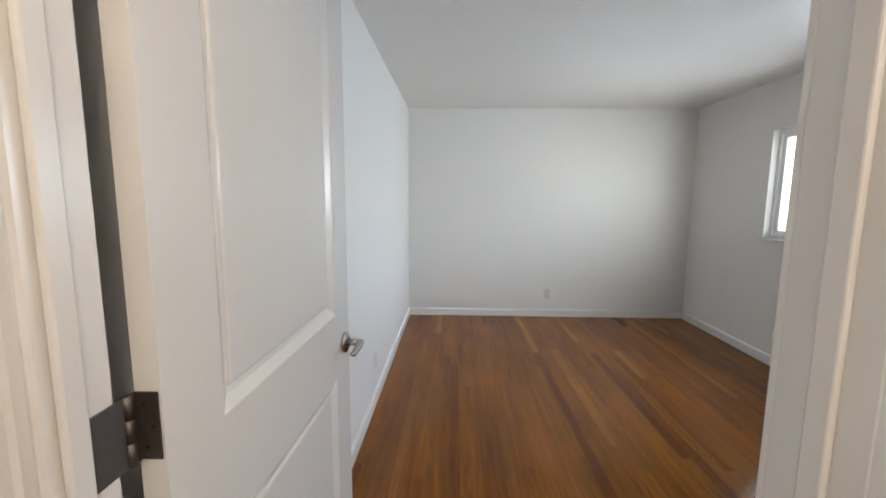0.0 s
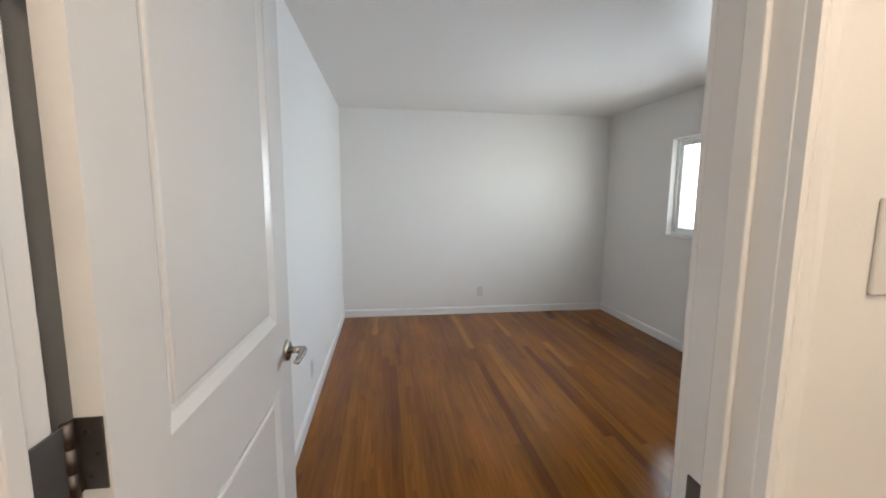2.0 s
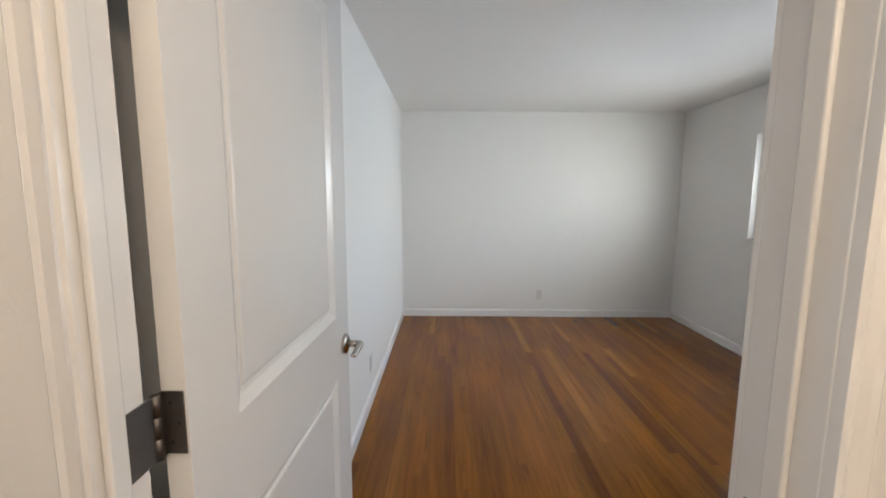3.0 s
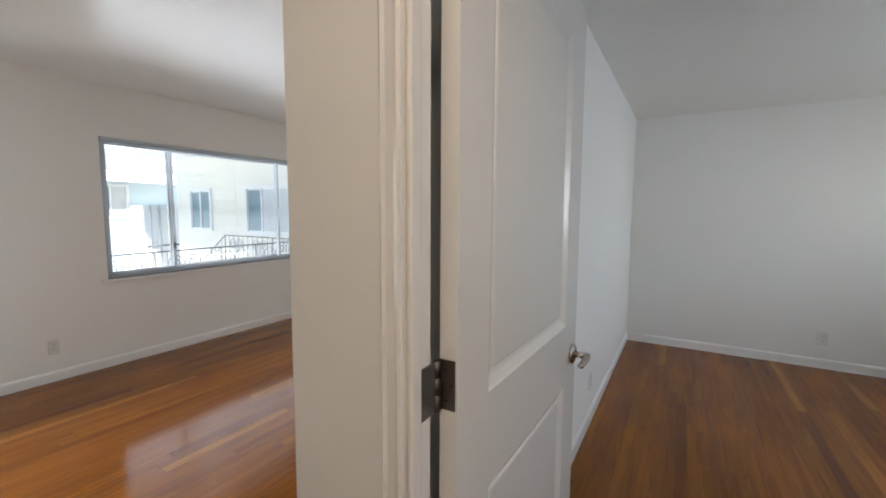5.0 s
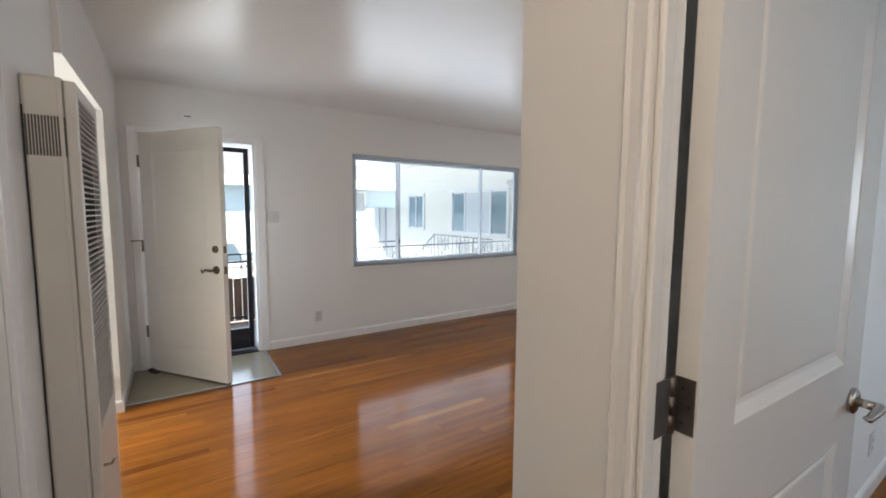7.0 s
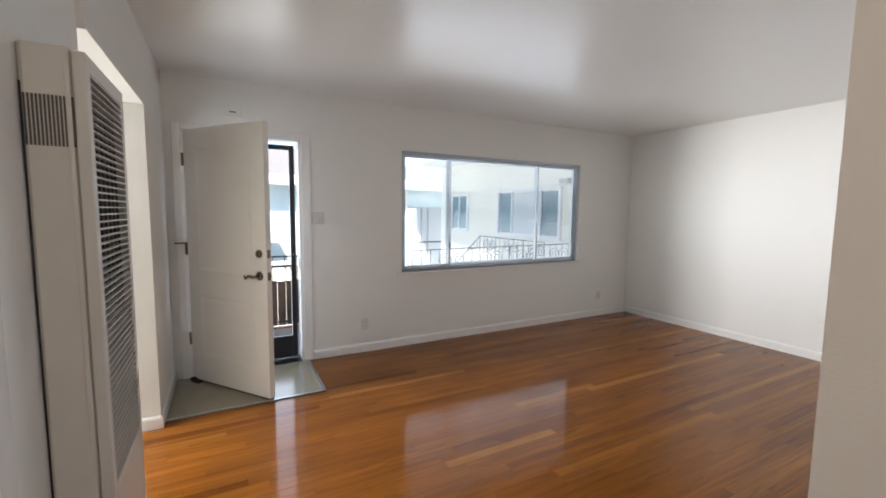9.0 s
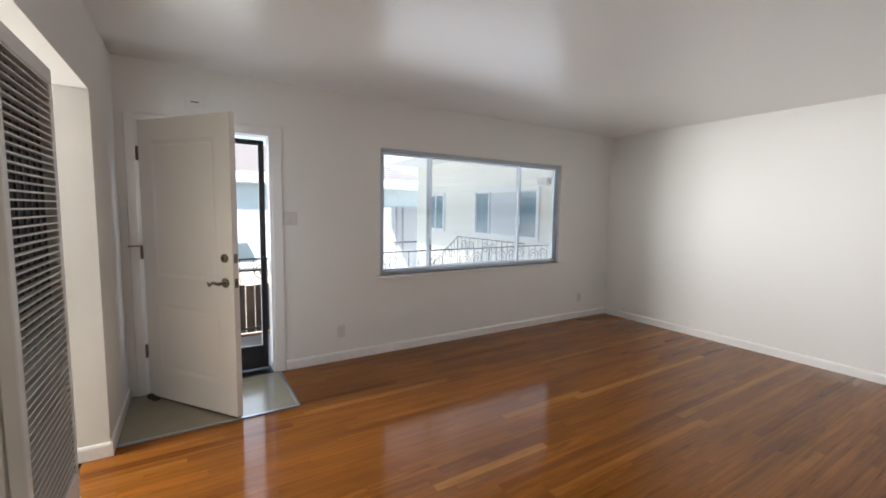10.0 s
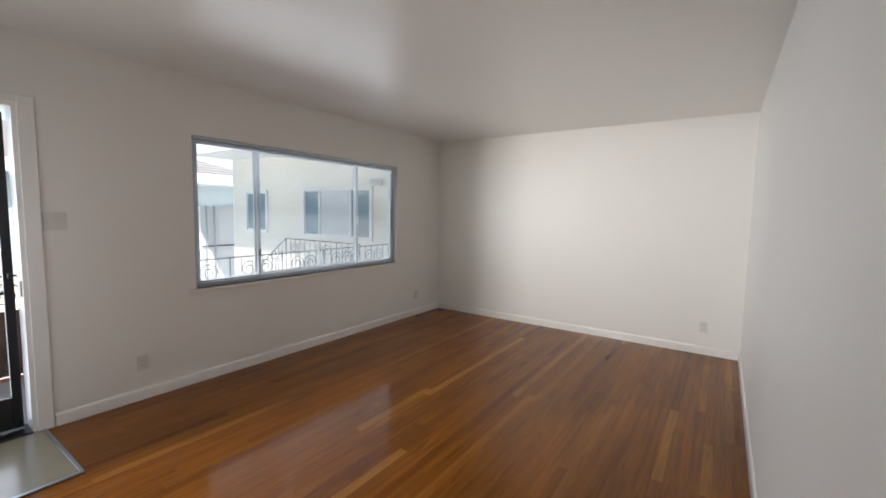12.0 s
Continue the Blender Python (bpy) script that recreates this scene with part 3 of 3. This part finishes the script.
SD = thing("screen_door", "black metal screen door closed in the front doorway", "screen door")
SX = XW - 0.10
part("stile", boxes(((SX - 0.015, EY1 - 0.092, 0.03), (SX + 0.015, EY1 - 0.045, EZ - 0.05)), bevel=0.003), SCREENF, SD)
part("stile", boxes(((SX - 0.015, EY0 + 0.045, 0.03), (SX + 0.015, EY0 + 0.092, EZ - 0.05)), bevel=0.003), SCREENF, SD)
part("rail", boxes(((SX - 0.015, EY0 + 0.092, EZ - 0.095), (SX + 0.015, EY1 - 0.092, EZ - 0.05)), bevel=0.003), SCREENF, SD)
part("rail", boxes(((SX - 0.012, EY0 + 0.092, 0.895), (SX + 0.012, EY1 - 0.092, 0.915)), bevel=0.003), SCREENF, SD)
part("kick_panel", boxes(((SX - 0.010, EY0 + 0.092, 0.03), (SX + 0.010, EY1 - 0.092, 0.235)), bevel=0.003), SCREENF, SD)
part("latch", boxes(((SX + 0.015, EY1 - 0.075, 1.0), (SX + 0.05, EY1 - 0.06, 1.03)), bevel=0.004), SCREENF, SD)

# entry floor patch with a metal edge
EP = tagged(part("entry_floor", boxes(((XW + 0.001, YS + 0.016, 0.001), (-3.575, 0.675, 0.007)), bevel=0.001), VINYL), "grey vinyl entry floor patch with metal edging", "floor", kind="structure")
part("edge_strip", boxes(((-3.575, YS + 0.016, 0.001), (-3.553, 0.695, 0.010)), bevel=0.002), ALU, EP, "aluminium edging")
part("edge_strip", boxes(((XW + 0.016, 0.675, 0.001), (-3.575, 0.695, 0.010)), bevel=0.002), ALU, EP)

CH = thing("door_chime", "flat white box chime above the front door", "door chime", m=Matrix.Translation((XW, 0.12, 2.24)) @ RZ(90))
part("cover", boxes(((-0.07, -0.014, -0.045), (0.07, 0, 0.045)), bevel=0.004), WALL, CH)
part("slot", boxes(((-0.03, -0.0150, -0.004), (0.02, -0.0135, 0.004))), SLOT, CH)

# ---- wall heater ----
HT = thing("wall_heater", "tall beige enamel wall furnace with a front grille", "heater")
HX0, HXE, HYF, HZ = -2.20, -1.765, -0.275, 1.84
GZ = 0.62                                            # foot of the grille
part("body", boxes(((HX0, YS2, 0.02), (HXE, HYF - 0.03, HZ)), bevel=0.012), HEATER, HT)
fr = boxes(((HX0, HYF - 0.03, 0.10), (HX0 + 0.03, HYF, HZ - 0.01)), ((HXE - 0.035, HYF - 0.03, 0.10), (HXE, HYF, HZ - 0.01)),
           ((HX0 + 0.03, HYF - 0.03, HZ - 0.055), (HXE - 0.035, HYF, HZ - 0.01)), ((HX0 + 0.03, HYF - 0.03, 0.10), (HXE - 0.035, HYF, GZ)), bevel=0.004)
part("grille_frame", fr, HEATER, HT)
# near-black sheet carries the shade behind the grille; nothing is hollow here
part("grille_back", boxes(((HX0 + 0.03, HYF - 0.0318, GZ), (HXE - 0.035, HYF - 0.0295, HZ - 0.055))), HEATIN, HT, "dark sheet for the shaded heater interior")
gbar = None
gz = GZ + 0.012
while gz < HZ - 0.06:
    if gbar is None:
        gbar = part("grille_bar", boxes(((HX0 + 0.03, HYF - 0.0135, -0.002), (HXE - 0.035, HYF - 0.0005, 0.002))), HEATER, HT)
    else:
        gbar = gbar.copy()
        scene.collection.objects.link(gbar)
    gbar.location = (0, 0, gz)
    gz += 0.0205
for k in range(1, 7):
    x = HX0 + 0.03 + k * (HXE - 0.065 - HX0) / 7
    part("grille_rod", boxes(((x - 0.002, HYF - 0.021, GZ), (x + 0.002, HYF - 0.0155, HZ - 0.055))), STEEL, HT)
# vent slots are raised strips, with the shade of the openings in their grey
for k in range(13):
    y = -0.402 + k * 0.0077
    part("louvre_slot", boxes(((HXE - 0.001, y, 1.585), (HXE + 0.0016, y + 0.0045, 1.712))), VENT, HT)
# dark strip drawn as the shadow where the heater meets the wall
part("shadow_line", boxes(((HXE - 0.001, YS2 + 0.002, 0.03), (HXE + 0.001, YS2 + 0.006, HZ - 0.1))), SLOT, HT)
part("control_knob", tube([(HXE - 0.03, HYF, 0.49), (HXE - 0.03, HYF + 0.022, 0.49), (HXE - 0.015, HYF + 0.034, 0.515)], [0.006, 0.005, 0.004], 8), NICKEL, HT, "small bent metal key handle", True)
part("corner_trim", boxes(((HXE - 0.010, HYF - 0.046, 0.10), (HXE + 0.0025, HYF - 0.034, HZ - 0.012)), bevel=0.002), HEATER, HT)

# hall door beside the heater
HD = thing("door_frame", "white painted casing of a closed hall door", "door frame", kind="structure")
part("casing", boxes(((-1.55, YS2, 0), (-1.47, YS2 + 0.016, 2.05)), bevel=0.004), TRIM, HD)
part("casing", boxes(((-0.69, YS2, 0), (-0.61, YS2 + 0.016, 2.05)), bevel=0.004), TRIM, HD)
part("casing", boxes(((-1.55, YS2, 2.051), (-0.61, YS2 + 0.016, 2.12)), bevel=0.004), TRIM, HD)
HL = thing("door_hall", "plain white painted hall door, closed", "door", kind="structure", m=Matrix.Translation((-1.465, YS2 - 0.07, 0.01)))
part("leaf", panel_leaf(0.77, 2.03, 0.035, [(0.11, 0.66, 1.02, 1.9), (0.11, 0.66, 0.2, 0.85)], 0.006), DOORP, HL)

# unseen hall ceiling fitting behind the walker, added above the warm lamp
HLAMP = thing("unseen_ceiling_light", "unseen round white ceiling light assumed for the warm hall light", "ceiling light", m=Matrix.Translation((0.40, -0.32, ZL)))
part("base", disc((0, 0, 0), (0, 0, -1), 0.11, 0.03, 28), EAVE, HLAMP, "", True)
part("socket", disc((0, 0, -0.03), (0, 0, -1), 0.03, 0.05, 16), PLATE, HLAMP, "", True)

# ---- floors of narrow oak strips ----
SW = 0.0572
strip_meshes = {}


def strip_mesh(length, material):
    key = (round(length, 2), material.name)
    if key not in strip_meshes:
        w, h, c = SW / 2 - 0.0001, 0.018, 0.0004
        pr = [(-w, -h), (w, -h), (w, -c), (w - c, 0), (-w + c, 0), (-w, -c)]
        bm = bmesh.new()
        a = [bm.verts.new((x, 0.0003, z)) for x, z in pr]
        b = [bm.verts.new((x, key[0] - 0.0003, z)) for x, z in pr]
        for i in range(6):
            bm.faces.new((a[i], a[(i + 1) % 6], b[(i + 1) % 6], b[i]))
        bm.faces.new(a[::-1])
        bm.faces.new(b)
        bmesh.ops.recalc_face_normals(bm, faces=bm.faces[:])
        strip_meshes[key] = mesh(bm, "strip", material)
    return strip_meshes[key]


def strip_floor(name, label, rects, near, seed):
    """Strips along y over rects (x0, x1, y0, y1); those whose middle lies in near become parts, the rest one joined part."""
    rng = random.Random(seed)
    base = structure(name, boxes(*[((x0, y0, -0.1), (x1, y1, -0.018)) for x0, x1, y0, y1 in rects]), SUBFLOOR, label, "floor")
    V, F, count = [], [], 0
    for x0, x1, y0, y1 in rects:
        x = x0 + SW / 2
        while x < x1 + SW / 2:
            y = y0
            first = True
            while y < y1 - 0.02:
                ln = round(rng.choice((0.4, 0.6, 0.8, 1.0, 1.2, 1.5, 1.9, 2.3)) * (rng.uniform(0.2, 1) if first else 1), 1)
                ln = max(0.2, ln)
                first = False
                if y1 - y - ln < 0.25:
                    ln = round(y1 - y, 2)
                if near[0] < x < near[1] and near[2] < y + ln / 2 < near[3] and count < 300:
                    ob = new("strip", strip_mesh(ln, OAK))
                    ob.parent, ob.location = base, (x, y, 0)
                    ob.rotation_euler = (0, rng.gauss(0, 0.003), 0)
                    count += 1
                else:
                    me = strip_mesh(ln, OAK)
                    k = len(V)
                    tip = rng.gauss(0, 0.003)
                    V += [(v.co.x + x, v.co.y + y, v.co.z - tip * v.co.x) for v in me.vertices]
                    F += [[k + i for i in p.vertices] for p in me.polygons]
                y += ln
            x += SW
    if V:
        me = bpy.data.meshes.new("strip_rest")
        me.from_pydata(V, [], F)
        me.materials.append(OAK_REST)
        o = new("strip_rest", me)
        o.parent = base
        o["kind"] = "stuff"
    return base


floor_plan = [
    ("floor_living", "glossy honey-brown oak strip floor", [(XW, XP0, YS2 - 0.1, YN), (XP0, HX1, HY0, YH1)], (-3.7, -0.6, 0.2, 4.4), 3),
    ("floor_bedroom", "worn honey-brown oak strip bedroom floor", [(XP1, XE, YH1, YB)], (-0.4, 2.6, 0.8, 4.9), 8),
]

# ---- outside ----
structure("walkway", boxes(((-5.65, -5.0, -0.25), (XW - T, 6.0, -0.03))), DECK, "pale coated concrete upstairs walkway", "walkway")
structure("walkway_edge", boxes(((-5.72, -5.0, -0.25), (-5.65, 4.7, -0.02))), DECKRED, "red painted walkway edge", "walkway")
structure("ground", boxes(((-400, -400, -3.0), (400, 400, -2.9))), CONC, "grey concrete courtyard ground", "ground")
structure("wall_lower", boxes(((XW - T, -3.4, -2.9), (XE + T, YB + 0.4, -0.26))), STUCCO, "cream stucco lower storey", "wall")


def scroll(c, r, turns, axis, flip, bm):
    """A flat iron spiral in the plane of axis and z."""
    pts = []
    n = int(14 * turns)
    for i in range(n + 1):
        a = 2 * math.pi * turns * i / n
        q = r * (1 - 0.75 * i / n)
        d = Vector(axis) * (flip * q * math.cos(a)) + Vector((0, 0, q * math.sin(a)))
        pts.append(Vector(c) + d)
    return tube(pts, 0.006, 5, bm)


def railing(label, p0, p1, h0, bottom, step=0.14, seed=1, solid=()):
    """A wrought-iron railing from p0 to p1 (tops), bars of height h0 below the top rail."""
    r = thing("railing", label, "railing")
    a, b = Vector(p0), Vector(p1)
    d = b - a
    axis = Vector((d.x, d.y, 0)).normalized()
    part("top_rail", tube([a, b], 0.010, 8), IRON, r)
    part("bottom_rail", tube([a - Vector((0, 0, h0 - bottom)), b - Vector((0, 0, h0 - bottom))], 0.011, 6), IRON, r)
    n = max(2, int(d.length / step))
    for i in range(n + 1):
        p = a + d * i / n
        post = i % 10 == 0
        part("post" if post else "baluster", tube([p - Vector((0, 0, h0 if post else h0 - bottom)), p], 0.010 if post else 0.0045, 6), IRON, r)
        if i % 5 == 2 and i < n - 1:
            bm = bmesh.new()
            c = p + d * (0.5 / n) - Vector((0, 0, 0.16))
            scroll(c - axis * 0.115, 0.11, 1.6, axis, 1, bm)
            scroll(c + axis * 0.115, 0.11, 1.6, axis, -1, bm)
            tube([c + Vector((0, 0, 0.01)), c - axis * 0.05 - Vector((0, 0, 0.3)), c - axis * 0.14 - Vector((0, 0, h0 - bottom - 0.17))], 0.005, 5, bm)
            tube([c + Vector((0, 0, 0.01)), c + axis * 0.05 - Vector((0, 0, 0.3)), c + axis * 0.14 - Vector((0, 0, h0 - bottom - 0.17))], 0.005, 5, bm)
            part("scroll", bm, IRON, r)
    return r


railing("black wrought-iron walkway railing with scrolls", (-5.6, -3.0, 0.85), (-5.6, 5.7, 0.89), 0.88, 0.08)
railing("black wrought-iron railing at the stair head", (-7.6, 4.76, 0.92), (-5.62, 4.76, 0.92), 0.95, 0.08)
railing("black sloping wrought-iron stair railing", (-7.6, 4.76, 0.92), (-9.6, 4.76, -0.45), 0.95, 0.08)
structure("landing", boxes(((-7.6, 4.7, -0.25), (-5.72, 6.0, -0.03))), DECK, "pale coated stair landing", "walkway")
ST = thing("stair", "concrete stair leading down to the courtyard", "stair", kind="structure")
for k in range(15):
    part("step", boxes(((-7.6 - 0.27 * (k + 1), 4.75, -0.03 - 0.185 * (k + 1) - 0.06), (-7.6 - 0.27 * k, 5.9, -0.03 - 0.185 * (k + 1)))), DECK, ST)

FN = thing("fence", "weathered redwood board screen behind the railing", "fence")
for k in range(22):
    y = -0.9 + k * 0.098
    bd = part("board", boxes(((-5.70, y, 0.0), (-5.682, y + 0.092, 0.55 + 0.006 * (k % 3))), bevel=0.003), FENCE, FN)


def neighbour_window(parent, c, w, h, panes, axis):
    """A framed window on a far wall; c is the lower corner, axis 'x' or 'y', panes a list of (share, material)."""
    c = Vector(c)
    u = Vector((1, 0, 0)) if axis == "x" else Vector((0, 1, 0))
    n = Vector((0, -1, 0)) if axis == "x" else Vector((1, 0, 0))
    def bx(u0, u1, z0, z1, n0, n1):
        return c + u * u0 + Vector((0, 0, z0)) + n * n0, c + u * u1 + Vector((0, 0, z1)) + n * n1
    win = part("window", boxes(bx(-0.06, w + 0.06, -0.06, 0, 0, 0.05), bx(-0.06, w + 0.06, h, h + 0.06, 0, 0.05), bx(-0.06, 0, 0, h, 0, 0.05), bx(w, w + 0.06, 0, h, 0, 0.05)), EAVE, parent, "white framed window")
    x = 0
    for share, material in panes:
        part("pane", boxes(bx(x + 0.02, x + share * w - 0.02, 0.02, h - 0.02, 0.004, 0.015)), material, win)
        part("mullion", boxes(bx(x + share * w - 0.02, x + share * w + 0.02, 0, h, 0.002, 0.04)), EAVE, win)
        x += share * w


WG = thing("apartment_wing", "cream apartment wing with white framed windows", "building")
part("wall", boxes(((-11.7, 6.0, -2.9), (XW - T - 0.2, 9.5, 2.75))), SIDING, WG)
part("soffit", boxes(((-11.75, 4.9, 2.75), (-6.11, 9.6, 2.95))), EAVE, WG)
neighbour_window(WG, (-10.98, 6.0, 0.94), 0.84, 0.93, [(0.5, DARKPANE), (0.5, DARKPANE)], "x")
neighbour_window(WG, (-8.64, 6.0, 0.92), 2.06, 0.97, [(0.25, DARKPANE), (0.48, CURTAIN), (0.27, DARKPANE)], "x")
board = None
for k in range(19):
    z = -0.2 + k * 0.155
    if board is None:
        bm = bmesh.new()
        add_box(bm, (-11.69, 5.985, 0), (XW - T - 0.2, 5.999, 0.15))
        for v in bm.verts:
            if v.co.z > 0.1 and v.co.y < 5.99:
                v.co.y = 5.997
        board = part("siding_board", bm, SIDING, WG)
    else:
        board = board.copy()
        scene.collection.objects.link(board)
    board.location = (0, 0, z)
PL = thing("porch_light", "grey box wall lamp on the apartment wing", "wall lamp")
part("body", boxes(((-6.50, 5.86, 2.00), (-6.25, 5.984, 2.09)), bevel=0.01), CONC, PL)
part("lens", boxes(((-6.48, 5.87, 1.975), (-6.27, 5.97, 2.0)), bevel=0.004), PLATE, PL)

LB = thing("apartment_building", "stucco apartment building with shade blue in its colour and white eaves", "building")
part("wall", boxes(((-20, -14, -2.9), (-14, 7.6, 2.17))), STUCCO_B, LB)
part("eave", boxes(((-20.5, -14.5, 2.17), (-13.2, 8.2, 2.30)), ((-20.4, -14.4, 2.30), (-13.3, 8.1, 2.46))), EAVE, LB, "white eaves board")
bm = bmesh.new()
pv = [bm.verts.new(p) for p in ((-13.3, -14.4, 2.46), (-13.3, 8.1, 2.46), (-20.4, 8.1, 2.46), (-20.4, -14.4, 2.46), (-16.8, -11, 3.7), (-16.8, 4.6, 3.7))]
for f in ((0, 1, 5, 4), (1, 2, 5), (2, 3, 4, 5), (3, 0, 4), (3, 2, 1, 0)):
    bm.faces.new([pv[i] for i in f])
part("roof", bm, ROOF, LB)
for y, w in ((-9, 1.6), (-4.5, 1.2), (-0.2, 0.9), (4.95, 0.8)):
    neighbour_window(LB, (-14, y, 1.2), w, 0.86, [(0.5, DARKPANE), (0.5, CURTAIN)], "y")
# added block; its white stands for the sunlit lower part of the facade
SP = thing("sunlit_facade_block", "white block added for the sunlit lower facade of the neighbours", "building")
part("wall", boxes(((-13.98, 5.83, -2.9), (-13.2, 7.4, 1.44))), EAVE, SP)
part("coping", boxes(((-13.98, 5.81, 1.44), (-13.17, 7.42, 1.52))), EAVE, SP)
for y in (5.96, 6.20):
    part("post", tube([(-13.12, y, -2.9), (-13.12, y, 1.54)], 0.030, 8), ALU, SP, "grey pipe")
part("rail", tube([(-13.12, 5.84, 0.36), (-13.12, 7.4, 0.36)], 0.025, 8), IRON, SP)
SQ = thing("garage_block", "sunlit cream stucco block across the courtyard", "building")
part("wall", boxes(((-13.15, -4.0, -2.9), (-12.3, 1.05, 1.15))), STUCCO, SQ)
part("roof_edge", boxes(((-13.15, -4.05, 1.15), (-12.2, 1.1, 1.25))), EAVE, SQ)
LW = thing("garden_wall", "sunlit cream stucco wall across the courtyard", "wall")
part("wall", boxes(((-11.6, -6.0, -2.9), (-11.4, 1.9, 0.0))), STUCCO, LW)
part("coping", boxes(((-11.65, -6.0, 0.0), (-11.35, 1.9, 0.1)), bevel=0.01), EAVE, LW)

for row in floor_plan:
    strip_floor(*row)
